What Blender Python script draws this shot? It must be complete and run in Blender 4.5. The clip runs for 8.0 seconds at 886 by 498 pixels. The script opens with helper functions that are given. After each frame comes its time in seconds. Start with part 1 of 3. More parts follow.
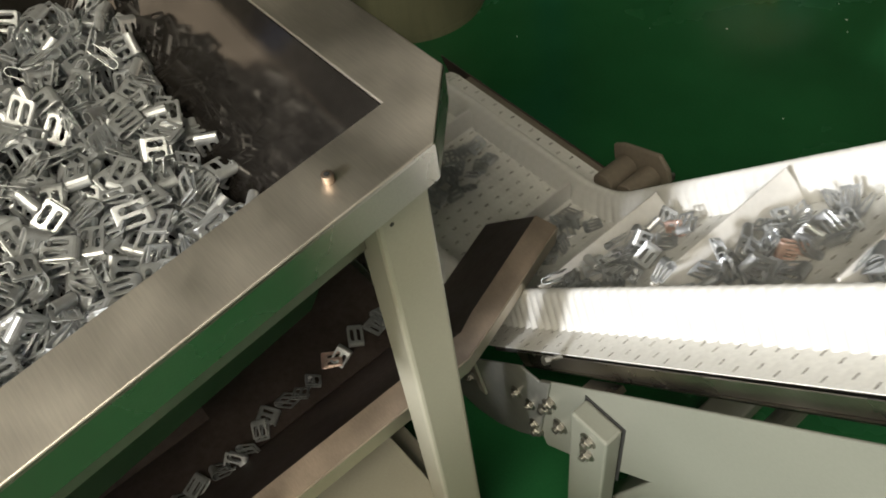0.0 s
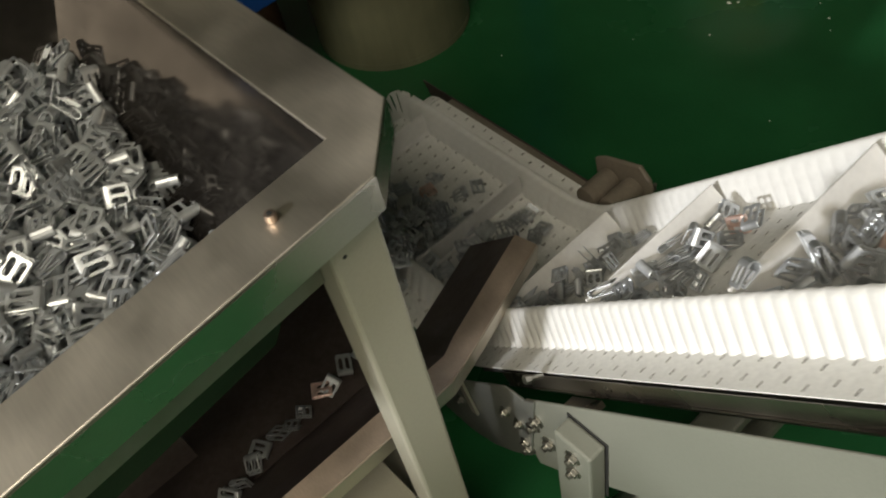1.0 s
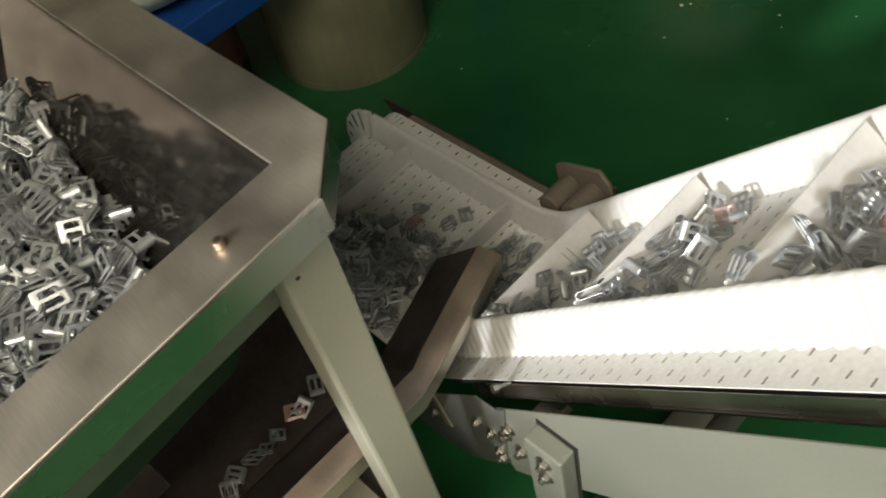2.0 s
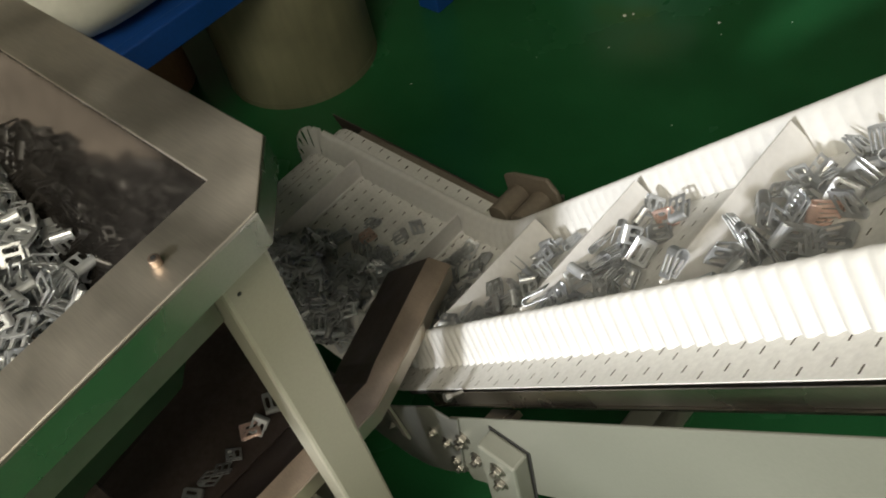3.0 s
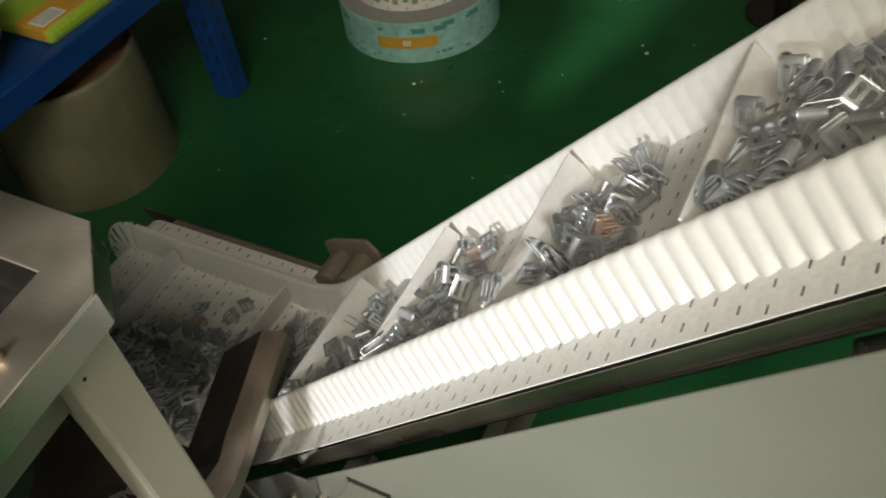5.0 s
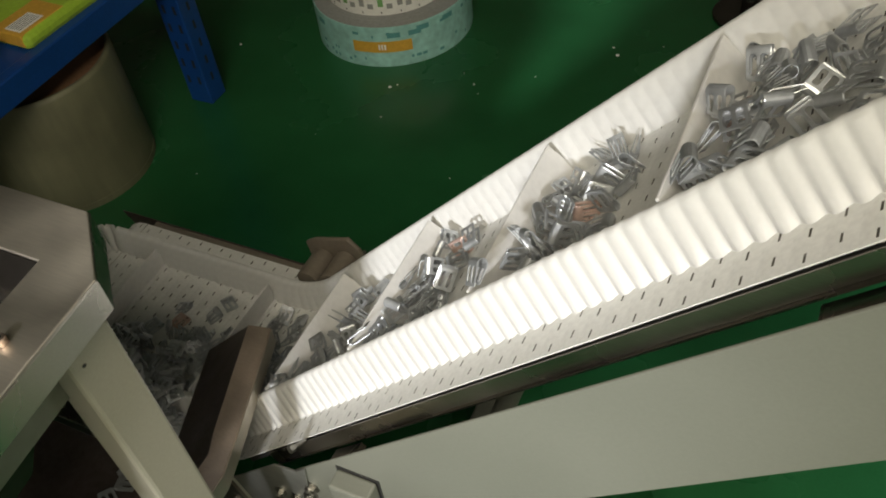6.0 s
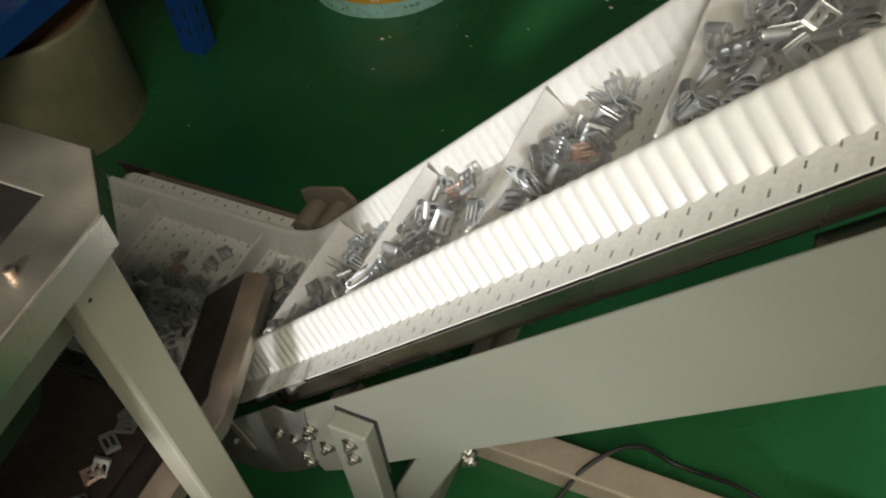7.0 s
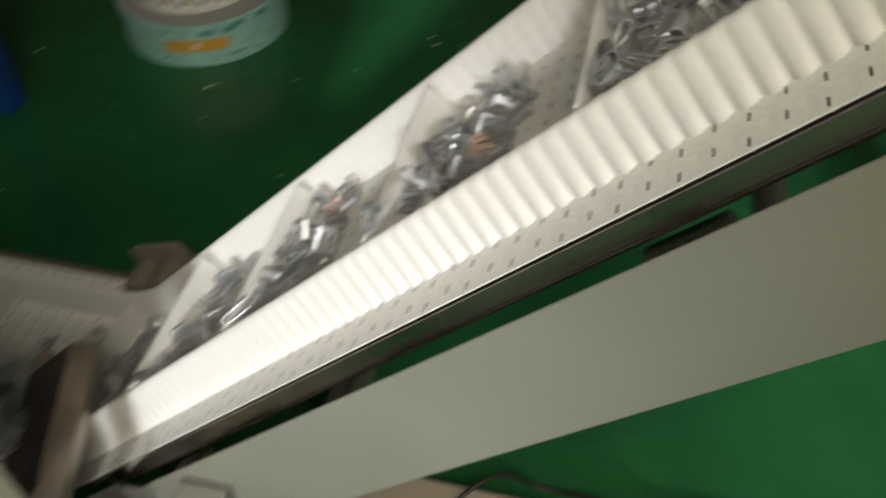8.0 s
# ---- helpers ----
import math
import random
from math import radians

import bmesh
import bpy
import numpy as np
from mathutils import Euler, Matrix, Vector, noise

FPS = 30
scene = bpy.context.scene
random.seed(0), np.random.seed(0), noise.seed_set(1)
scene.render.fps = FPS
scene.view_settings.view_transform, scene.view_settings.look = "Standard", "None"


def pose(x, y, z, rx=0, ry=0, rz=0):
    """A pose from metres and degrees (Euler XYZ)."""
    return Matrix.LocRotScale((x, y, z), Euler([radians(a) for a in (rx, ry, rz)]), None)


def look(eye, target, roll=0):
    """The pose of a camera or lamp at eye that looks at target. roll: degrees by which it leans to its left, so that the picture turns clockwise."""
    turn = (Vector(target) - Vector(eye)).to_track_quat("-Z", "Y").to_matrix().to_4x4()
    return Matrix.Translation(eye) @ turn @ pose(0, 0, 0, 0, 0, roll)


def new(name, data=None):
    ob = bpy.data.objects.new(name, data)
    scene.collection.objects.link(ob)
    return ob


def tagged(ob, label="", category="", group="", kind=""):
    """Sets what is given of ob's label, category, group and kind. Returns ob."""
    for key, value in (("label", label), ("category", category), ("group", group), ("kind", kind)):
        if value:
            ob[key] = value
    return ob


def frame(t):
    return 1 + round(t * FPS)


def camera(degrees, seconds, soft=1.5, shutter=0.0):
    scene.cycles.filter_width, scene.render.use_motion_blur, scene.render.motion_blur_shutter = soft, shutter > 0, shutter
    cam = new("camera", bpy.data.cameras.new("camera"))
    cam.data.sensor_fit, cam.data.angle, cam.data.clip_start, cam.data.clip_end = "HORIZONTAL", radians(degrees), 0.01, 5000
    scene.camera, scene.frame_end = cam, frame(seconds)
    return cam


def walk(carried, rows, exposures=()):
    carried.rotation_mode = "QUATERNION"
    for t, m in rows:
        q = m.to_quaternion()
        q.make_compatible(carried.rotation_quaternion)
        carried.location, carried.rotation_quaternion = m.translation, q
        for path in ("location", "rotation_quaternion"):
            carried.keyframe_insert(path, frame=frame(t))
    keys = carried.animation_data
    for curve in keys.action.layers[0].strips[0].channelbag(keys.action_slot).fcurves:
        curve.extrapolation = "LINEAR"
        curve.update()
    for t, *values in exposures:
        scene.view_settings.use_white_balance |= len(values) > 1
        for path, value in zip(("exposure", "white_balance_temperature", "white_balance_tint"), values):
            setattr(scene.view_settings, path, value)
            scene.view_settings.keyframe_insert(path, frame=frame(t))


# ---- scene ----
# ---------------------------------------------------------------- camera
cam = camera(55.21, 8.0, soft=1.8, shutter=0.8)
PATH = [
    (0.0, (0.3832, -0.2546, 1.2428), (-0.0305, 0.0160, 0.6138), -9.30),
    (0.5, (0.4018, -0.2461, 1.2471), (-0.0248, 0.0184, 0.6241), -11.24),
    (1.0, (0.4143, -0.2177, 1.2465), (-0.0197, 0.0507, 0.6304), -13.82),
    (1.5, (0.4223, -0.2084, 1.2486), (-0.0128, 0.0667, 0.6362), -15.09),
    (3.0, (0.4538, -0.1987, 1.2510), (0.0445, 0.1223, 0.6431), -14.42),
    (3.5, (0.4555, -0.1984, 1.2537), (0.0499, 0.1400, 0.6530), -13.27),
    (4.0, (0.4597, -0.2095, 1.2615), (0.0906, 0.1817, 0.6693), -10.48),
    (4.5, (0.4737, -0.2274, 1.2712), (0.1477, 0.2073, 0.6840), -9.46),
    (6.0, (0.4864, -0.2776, 1.2871), (0.2109, 0.1981, 0.7059), -7.58),
    (6.5, (0.4837, -0.2909, 1.2884), (0.1993, 0.1588, 0.6910), -8.89),
    (7.0, (0.4863, -0.3007, 1.2833), (0.2300, 0.1532, 0.6764), -7.04),
    (7.5, (0.4930, -0.3137, 1.2853), (0.2575, 0.1455, 0.6740), -5.70),
    (8.0, (0.4904, -0.2840, 1.2666), (0.3578, 0.2418, 0.6784), -0.93),
]
walk(cam, [(t, look(e, a, r)) for t, e, a, r in PATH],
     exposures=[(0.0, 0.36), (0.5, 0.16), (1.0, 0.0), (1.5, 0.38), (3.0, 0.16), (3.5, 0.16), (4.0, -0.07), (4.5, -0.03), (6.0, 0.0), (7.0, 0.0), (8.0, -0.12)])

# ---------------------------------------------------------------- world and light
world = bpy.data.worlds.new("world")
scene.world = world
world.use_nodes = True
sky = world.node_tree.nodes.new("ShaderNodeTexSky")
sky.sky_type, sky.sun_disc, sky.sun_elevation, sky.sun_rotation = "NISHITA", False, radians(25.5), radians(171.5)
world.node_tree.links.new(sky.outputs[0], world.node_tree.nodes["Background"].inputs[0])
world.node_tree.nodes["Background"].inputs[1].default_value = 0.08


def area_lamp(name, at, aim, sx, sy, watts, colour):
    data = bpy.data.lights.new(name, "AREA")
    data.shape, data.size, data.size_y, data.energy, data.color = "RECTANGLE", sx, sy, watts, colour
    ob = new(name, data)
    ob.matrix_world = look(at, aim)
    return ob


# low sun trimmed by added south openings; added east and ceiling fill lamps
SUN_WAY = Vector((-0.150, 1.0, -0.48))
SUN = bpy.data.lights.new("sun", "SUN")
SUN.energy, SUN.angle, SUN.color = 3.7, radians(4.6), (1.0, 0.99, 0.985)
new("sun", SUN).matrix_world = look((0, 0, 0), SUN_WAY)
# Warm area lamp added as fill; no source is known on this side.
area_lamp("east_fill", (3.1, -2.2, 1.75), (0.0, 0.2, 0.5), 1.9, 1.4, 18, (1.0, 0.885, 0.66))
# General fill from overhead, an added lamp that stays out of view.
area_lamp("ceiling_fill", (0.95, -1.75, 3.03), (0.95, -1.75, 0.0), 1.7, 1.7, 80, (1.0, 0.885, 0.66))


# ---------------------------------------------------------------- materials
def mat(name, colour, rough=0.5, metal=0.0, grain=40.0, vary=0.12, bump=0.0, stretch=(1, 1, 1), blot=3.0, blot_vary=0.1,
        rough_vary=0.1, random_vary=0.0, translucent=0.0, coat=0.0):
    m = bpy.data.materials.new(name)
    m.use_nodes = True
    t = m.node_tree
    b = t.nodes["Principled BSDF"]
    geo = t.nodes.new("ShaderNodeTexCoord")
    mp = t.nodes.new("ShaderNodeMapping")
    mp.inputs["Scale"].default_value = stretch
    t.links.new(geo.outputs["Object"], mp.inputs[0])
    n1 = t.nodes.new("ShaderNodeTexNoise")
    n1.inputs["Scale"].default_value, n1.inputs["Detail"].default_value = grain, 4
    n2 = t.nodes.new("ShaderNodeTexNoise")
    n2.inputs["Scale"].default_value, n2.inputs["Detail"].default_value = blot, 5
    t.links.new(mp.outputs[0], n1.inputs[0])
    t.links.new(geo.outputs["Object"], n2.inputs[0])

    def scaled(src, amount):
        r = t.nodes.new("ShaderNodeMapRange")
        r.inputs["From Min"].default_value, r.inputs["From Max"].default_value = 0.3, 0.7
        r.inputs["To Min"].default_value, r.inputs["To Max"].default_value = 1 - amount, 1 + amount
        t.links.new(src, r.inputs[0])
        return r.outputs[0]

    def times(a, b_):
        k = t.nodes.new("ShaderNodeMath")
        k.operation = "MULTIPLY"
        t.links.new(a, k.inputs[0])
        t.links.new(b_, k.inputs[1])
        return k.outputs[0]

    f = times(scaled(n1.outputs[0], vary), scaled(n2.outputs[0], blot_vary))
    if random_vary:
        oi = t.nodes.new("ShaderNodeObjectInfo")
        r = t.nodes.new("ShaderNodeMapRange")
        r.inputs["To Min"].default_value, r.inputs["To Max"].default_value = 1 - random_vary, 1 + random_vary
        t.links.new(oi.outputs["Random"], r.inputs[0])
        f = times(f, r.outputs[0])
    col = t.nodes.new("ShaderNodeVectorMath")
    col.operation = "SCALE"
    col.inputs[0].default_value = colour
    t.links.new(f, col.inputs["Scale"])
    t.links.new(col.outputs[0], b.inputs["Base Color"])
    rr = t.nodes.new("ShaderNodeMath")
    rr.operation = "MULTIPLY"
    rr.inputs[1].default_value = rough
    t.links.new(scaled(n2.outputs[0], rough_vary), rr.inputs[0])
    t.links.new(rr.outputs[0], b.inputs["Roughness"])
    b.inputs["Metallic"].default_value = metal
    if coat:
        b.inputs["Coat Weight"].default_value, b.inputs["Coat Roughness"].default_value = coat, 0.15
    if bump:
        bp = t.nodes.new("ShaderNodeBump")
        bp.inputs["Strength"].default_value, bp.inputs["Distance"].default_value = bump, 0.002
        t.links.new(n1.outputs[0], bp.inputs["Height"])
        t.links.new(bp.outputs[0], b.inputs["Normal"])
    if translucent:
        tr = t.nodes.new("ShaderNodeBsdfTranslucent")
        t.links.new(col.outputs[0], tr.inputs[0])
        mx = t.nodes.new("ShaderNodeMixShader")
        mx.inputs[0].default_value = translucent
        t.links.new(b.outputs[0], mx.inputs[1])
        t.links.new(tr.outputs[0], mx.inputs[2])
        t.links.new(mx.outputs[0], t.nodes["Material Output"].inputs[0])
    return m


EPOXY = mat("green_epoxy", (0.0160, 0.101, 0.034), 0.26, 0, 220, 0.06, 0.02, blot=1.9, blot_vary=0.32, rough_vary=0.25)
STEEL = mat("brushed_stainless", (0.70, 0.65, 0.57), 0.48, 1, 60, 0.05, 0.03, (1, 14, 14), 10, 0.07, 0.18)
POLISH = mat("bright_stainless", (0.48, 0.465, 0.43), 0.27, 1, 60, 0.05, 0.02, (1, 14, 14), 7, 0.08, 0.3)
RAIL = mat("dull_rail_steel", (0.36, 0.325, 0.29), 0.30, 1, 60, 0.06, 0.03, (1, 14, 14), 8, 0.16, 0.3)
CHEEK = mat("matt_stainless", (0.25, 0.255, 0.235), 0.40, 0.65, 80, 0.06, 0.03, (1, 1, 1), 9, 0.14, 0.3)
APRON = mat("dull_stainless", (0.27, 0.26, 0.23), 0.42, 0.75, 80, 0.06, 0.03, (1, 1, 1), 6, 0.14, 0.3)
BOLT = mat("zinc_bolt", (0.34, 0.33, 0.30), 0.38, 1, 150, 0.1, 0.04, (1, 1, 1), 60, 0.15, 0.3)
BRASSY = mat("warm_zinc", (0.44, 0.345, 0.28), 0.42, 1, 150, 0.1, 0.02, (1, 1, 1), 60, 0.15, 0.3)
MIRROR = mat("mirror_stainless", (0.62, 0.61, 0.58), 0.09, 1, 60, 0.04, 0.0, (1, 14, 14), 7, 0.06, 0.3)
# Base colour near black: holds the dark reflections of the hopper walls.
DARKSTEEL = mat("darkened_stainless", (0.085, 0.077, 0.071), 0.075, 0.85, 90, 0.10, 0.0, (1, 1, 1), 14, 0.25, 0.3)
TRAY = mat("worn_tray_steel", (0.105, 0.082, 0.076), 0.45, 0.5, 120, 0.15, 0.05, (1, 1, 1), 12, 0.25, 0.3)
ZINC = mat("zinc_plate", (0.485, 0.505, 0.525), 0.38, 0.68, 150, 0.08, 0.02, (1, 1, 1), 60, 0.12, 0.3, random_vary=0.16)
# Zinc plate tinted pink: a reflection put into the clip colour.
PINK_SHEEN = mat("pink_sheen_plate", (0.70, 0.52, 0.46), 0.34, 0.6, 150, 0.1, 0.04, (1, 1, 1), 60, 0.12, 0.3)
PAINT = mat("grey_green_paint", (0.35, 0.338, 0.275), 0.42, 0, 300, 0.03, 0.05, (1, 1, 1), 4, 0.05, 0.15)
# Off-white paint made much darker, so the panel's shade sits in the colour.
PAINT_SHADED = mat("shaded_off_white_paint", (0.172, 0.178, 0.150), 0.4, 0, 300, 0.03, 0.05, (1, 1, 1), 4, 0.05, 0.15)
BELT = mat("white_belt_rubber", (0.80, 0.80, 0.785), 0.55, 0, 120, 0.03, 0.06, (1, 1, 1), 6, 0.05, 0.1, translucent=0.30)
BELT_BASE = mat("white_belt_fabric", (0.72, 0.72, 0.70), 0.6, 0, 200, 0.05, 0.08, (1, 1, 1), 25, 0.08, 0.1)
PLATE = mat("cleat_rubber", (0.76, 0.755, 0.745), 0.5, 0, 120, 0.04, 0.05, (1, 1, 1), 12, 0.07, 0.1, translucent=0.15)
# Dark grey for the slot walls: the shade in the narrow slots, painted.
SLOT_SHADE = mat("slot_shade", (0.13, 0.12, 0.105), 0.7, 0, 80, 0.2, 0.1)
# Near-black bed: the shade below the belt slots is in its colour.
UNDER = mat("shaded_slider_bed", (0.02, 0.02, 0.019), 0.7, 0, 60, 0.2, 0.1)
BLACK = mat("black_rubber", (0.02, 0.02, 0.02), 0.5, 0, 200, 0.2, 0.1)
NYLON = mat("beige_nylon", (0.36, 0.31, 0.255), 0.5, 0, 150, 0.06, 0.05, (1, 1, 1), 12, 0.1)
GUARD = mat("brown_grey_plate", (0.17, 0.145, 0.115), 0.5, 0, 150, 0.08, 0.05, (1, 1, 1), 14, 0.14)
WORN = mat("worn_warm_steel", (0.46, 0.375, 0.31), 0.45, 0.6, 60, 0.07, 0.05, (1, 14, 14), 22, 0.2, 0.3)
BLUE = mat("blue_rack_paint", (0.006, 0.050, 0.225), 0.4, 0, 150, 0.08, 0.04, (1, 1, 1), 6, 0.15)
DRUM = mat("beige_drum_card", (0.150, 0.150, 0.092), 0.55, 0, 14, 0.10, 0.06, (3, 3, 0.4), 7, 0.22, 0.2)
CARD = mat("brown_card", (0.24, 0.13, 0.07), 0.8, 0, 120, 0.12, 0.1)
SACK = mat("white_sack", (0.55, 0.56, 0.50), 0.55, 0, 60, 0.05, 0.2, (1, 1, 1), 8, 0.06)
CYAN = mat("pale_cyan_wrap", (0.33, 0.60, 0.56), 0.35, 0, 60, 0.1, 0.03, (1, 1, 1), 28, 0.14)
WHITE = mat("white_paper", (0.78, 0.78, 0.75), 0.6, 0, 120, 0.05, 0.04)
YELLOW = mat("ochre_tape", (0.62, 0.36, 0.05), 0.45, 0, 120, 0.08, 0.03)
LEAF = mat("leaf_green_print", (0.16, 0.36, 0.12), 0.5, 0, 120, 0.08, 0.03)
LIME = mat("lime_print", (0.36, 0.55, 0.05), 0.45, 0, 120, 0.08, 0.03)
GREYC = mat("grey_core", (0.30, 0.31, 0.30), 0.7, 0, 120, 0.08, 0.05)
WALLM = mat("wall_plaster", (0.31, 0.30, 0.27), 0.8, 0, 60, 0.05, 0.1, (1, 1, 1), 1.5, 0.08)
CEIL = mat("ceiling_board", (0.33, 0.32, 0.30), 0.8, 0, 60, 0.05, 0.1, (1, 1, 1), 1.5, 0.08)
PRINT = mat("teal_print", (0.10, 0.30, 0.30), 0.5, 0, 120, 0.08, 0.03)
GLOW = bpy.data.materials.new("lamp_glow")
GLOW.use_nodes = True
GLOW.node_tree.nodes["Principled BSDF"].inputs["Emission Color"].default_value = (1, 0.98, 0.93, 1)
GLOW.node_tree.nodes["Principled BSDF"].inputs["Emission Strength"].default_value = 1.8


# ---------------------------------------------------------------- mesh helpers
def mesh(name, bm, material, smooth=False):
    me = bpy.data.meshes.new(name)
    bmesh.ops.recalc_face_normals(bm, faces=bm.faces)
    bm.to_mesh(me)
    bm.free()
    for m in (material if isinstance(material, (list, tuple)) else [material]):
        me.materials.append(m)
    if smooth:
        for p in me.polygons:
            p.use_smooth = True
    return me


def part(name, bm, material, parent, label="", smooth=False):
    ob = new(name, mesh(name, bm, material, smooth))
    ob.parent = parent
    return tagged(ob, label) if label else ob


def thing(name, label, category, group="", kind=""):
    return tagged(new(name), label, category, group, kind)


def box(x0, x1, y0, y1, z0, z1, bevel=0.0, m=None, bm=None):
    bm2 = bmesh.new()
    bmesh.ops.create_cube(bm2, size=1)
    bmesh.ops.transform(bm2, verts=bm2.verts, matrix=Matrix.Translation(((x0 + x1) / 2, (y0 + y1) / 2, (z0 + z1) / 2))
                        @ Matrix.Diagonal((abs(x1 - x0), abs(y1 - y0), abs(z1 - z0), 1)))
    if bevel:
        bmesh.ops.bevel(bm2, geom=bm2.edges[:], offset=bevel, segments=2, affect="EDGES", profile=0.5)
    if m is not None:
        bmesh.ops.transform(bm2, verts=bm2.verts, matrix=m)
    return merged(bm2, bm)


def merged(src, bm):
    if bm is None:
        return src
    tmp = bpy.data.meshes.new("tmp")
    src.to_mesh(tmp)
    src.free()
    bm.from_mesh(tmp)
    bpy.data.meshes.remove(tmp)
    return bm


def cyl(a, b, r, seg=24, r2=None, bm=None, bevel=0.0):
    a, b = Vector(a), Vector(b)
    bm2 = bmesh.new()
    bmesh.ops.create_cone(bm2, cap_ends=True, segments=seg, radius1=r, radius2=r if r2 is None else r2, depth=(b - a).length)
    if bevel:
        caps = [e for e in bm2.edges if any(len(f.verts) > 4 for f in e.link_faces)]
        bmesh.ops.bevel(bm2, geom=caps, offset=bevel, segments=2, affect="EDGES", profile=0.5)
    q = (b - a).to_track_quat("Z", "Y").to_matrix().to_4x4()
    bmesh.ops.transform(bm2, verts=bm2.verts, matrix=Matrix.Translation((a + b) / 2) @ q)
    return merged(bm2, bm)


def slab(points, d, bm=None, bevel=0.0):
    """A flat outline of points, thickened by the vector d."""
    bm2 = bmesh.new()
    f = bm2.faces.new([bm2.verts.new(p) for p in points])
    r = bmesh.ops.extrude_face_region(bm2, geom=[f])
    bmesh.ops.translate(bm2, verts=[v for v in r["geom"] if isinstance(v, bmesh.types.BMVert)], vec=Vector(d))
    if bevel:
        bmesh.ops.bevel(bm2, geom=bm2.edges[:], offset=bevel, segments=1, affect="EDGES")
    return merged(bm2, bm)


def sheet(rows, thick, bm=None):
    """A bent sheet: a grid of points, thickened along its normals."""
    bm2 = bmesh.new()
    vs = [[bm2.verts.new(p) for p in r] for r in rows]
    for i in range(len(vs) - 1):
        for j in range(len(vs[0]) - 1):
            bm2.faces.new((vs[i][j], vs[i + 1][j], vs[i + 1][j + 1], vs[i][j + 1]))
    bm2.normal_update()
    bmesh.ops.solidify(bm2, geom=bm2.faces[:], thickness=thick)
    return merged(bm2, bm)


def tube(points, r, name, material, parent=None):
    cu = bpy.data.curves.new(name, "CURVE")
    cu.dimensions, cu.bevel_depth, cu.bevel_resolution, cu.use_fill_caps = "3D", r, 3, True
    sp = cu.splines.new("BEZIER")
    sp.bezier_points.add(len(points) - 1)
    for bp, p in zip(sp.bezier_points, points):
        bp.co, bp.handle_left_type, bp.handle_right_type = p, "AUTO", "AUTO"
    cu.materials.append(material)
    ob = new(name, cu)
    ob.parent = parent
    return ob


def hex_bolt(at, axis, r=0.007, parent=None, name="bolt", washer=True):
    a, n = Vector(at), Vector(axis).normalized()
    bm = cyl(a, a + n * r * 0.9, r, 6, bevel=r * 0.12)
    if washer:
        cyl(a, a + n * r * 0.22, r * 1.45, 20, bm=bm)
    cyl(a + n * r * 0.9, a + n * r * 1.5, r * 0.55, 12, bm=bm)
    return part(name, bm, BOLT, parent)


# ---------------------------------------------------------------- setting
RX0, RX1, RY0, RY1, RH = -3.6, 3.2, -3.4, 4.2, 3.1


def plain(name, bm, material, label):
    return tagged(new(name, mesh(name, bm, material)), label, name.split("_")[0], kind="structure")


plain("floor", box(RX0, RX1, RY0, RY1, -0.1, 0.0), EPOXY, "glossy dark green epoxy floor with faint scuffs")
# Ceiling and walls lie out of view, added to close the room.
plain("ceiling", box(RX0, RX1, RY0, RY1, RH, RH + 0.1), CEIL, "plain white ceiling boards above the workshop")
plain("wall_north", box(RX0, RX1, RY1, RY1 + 0.15, 0, RH), WALLM, "plain pale plaster wall of the workshop")
# Openings and pier are made up, sized to shape the sunlit patches.
ws = box(RX0, 0.40, RY0 - 0.15, RY0, 0, RH)
for x0, x1, z0, z1 in ((0.40, 1.10, 1.99, 2.70), (1.24, 2.15, 1.50, 2.36)):
    box(x0, x1, RY0 - 0.15, RY0, 0, z0, bm=ws)
    box(x0, x1, RY0 - 0.15, RY0, z1, RH, bm=ws)
box(1.10, 1.24, RY0 - 0.15, RY0, 0, RH, bm=ws)
box(2.15, RX1, RY0 - 0.15, RY0, 0, RH, bm=ws)
plain("wall_south", ws, WALLM, "plain pale plaster wall, unseen, with two openings added to trim the sun")
plain("wall_west", box(RX0 - 0.15, RX0, RY0, RY1, 0, RH), WALLM, "plain pale plaster wall of the workshop")
# Unseen wall; its opening is made up to go with the east fill.
wb = box(RX1, RX1 + 0.15, RY0, -3.2, 0, RH)
box(RX1, RX1 + 0.15, -1.2, RY1, 0, RH, bm=wb)
box(RX1, RX1 + 0.15, -3.2, -1.2, 0, 1.0, bm=wb)
box(RX1, RX1 + 0.15, -3.2, -1.2, 2.5, RH, bm=wb)
plain("wall_east", wb, WALLM, "plain pale plaster wall, unseen, with an opening added for fill light")
# Glowing panel added to go with the overhead fill.
cl = thing("added_ceiling_lamp", "unseen white flush ceiling lamp panel, added as fill light", "lamp")
cl.location = (0.95, -1.75, RH)
part("housing", box(-0.9, 0.9, -0.9, 0.9, -0.05, 0.0, 0.006), WHITE, cl)
part("diffuser", box(-0.87, 0.87, -0.87, 0.87, -0.054, -0.0505), GLOW, cl)

# ---------------------------------------------------------------- hopper
RIM, ZR = 0.055, 0.852
HX0, HX1, HY0, HY1 = -0.47, 0.0, -0.62, -0.034
SKEW = 0.05


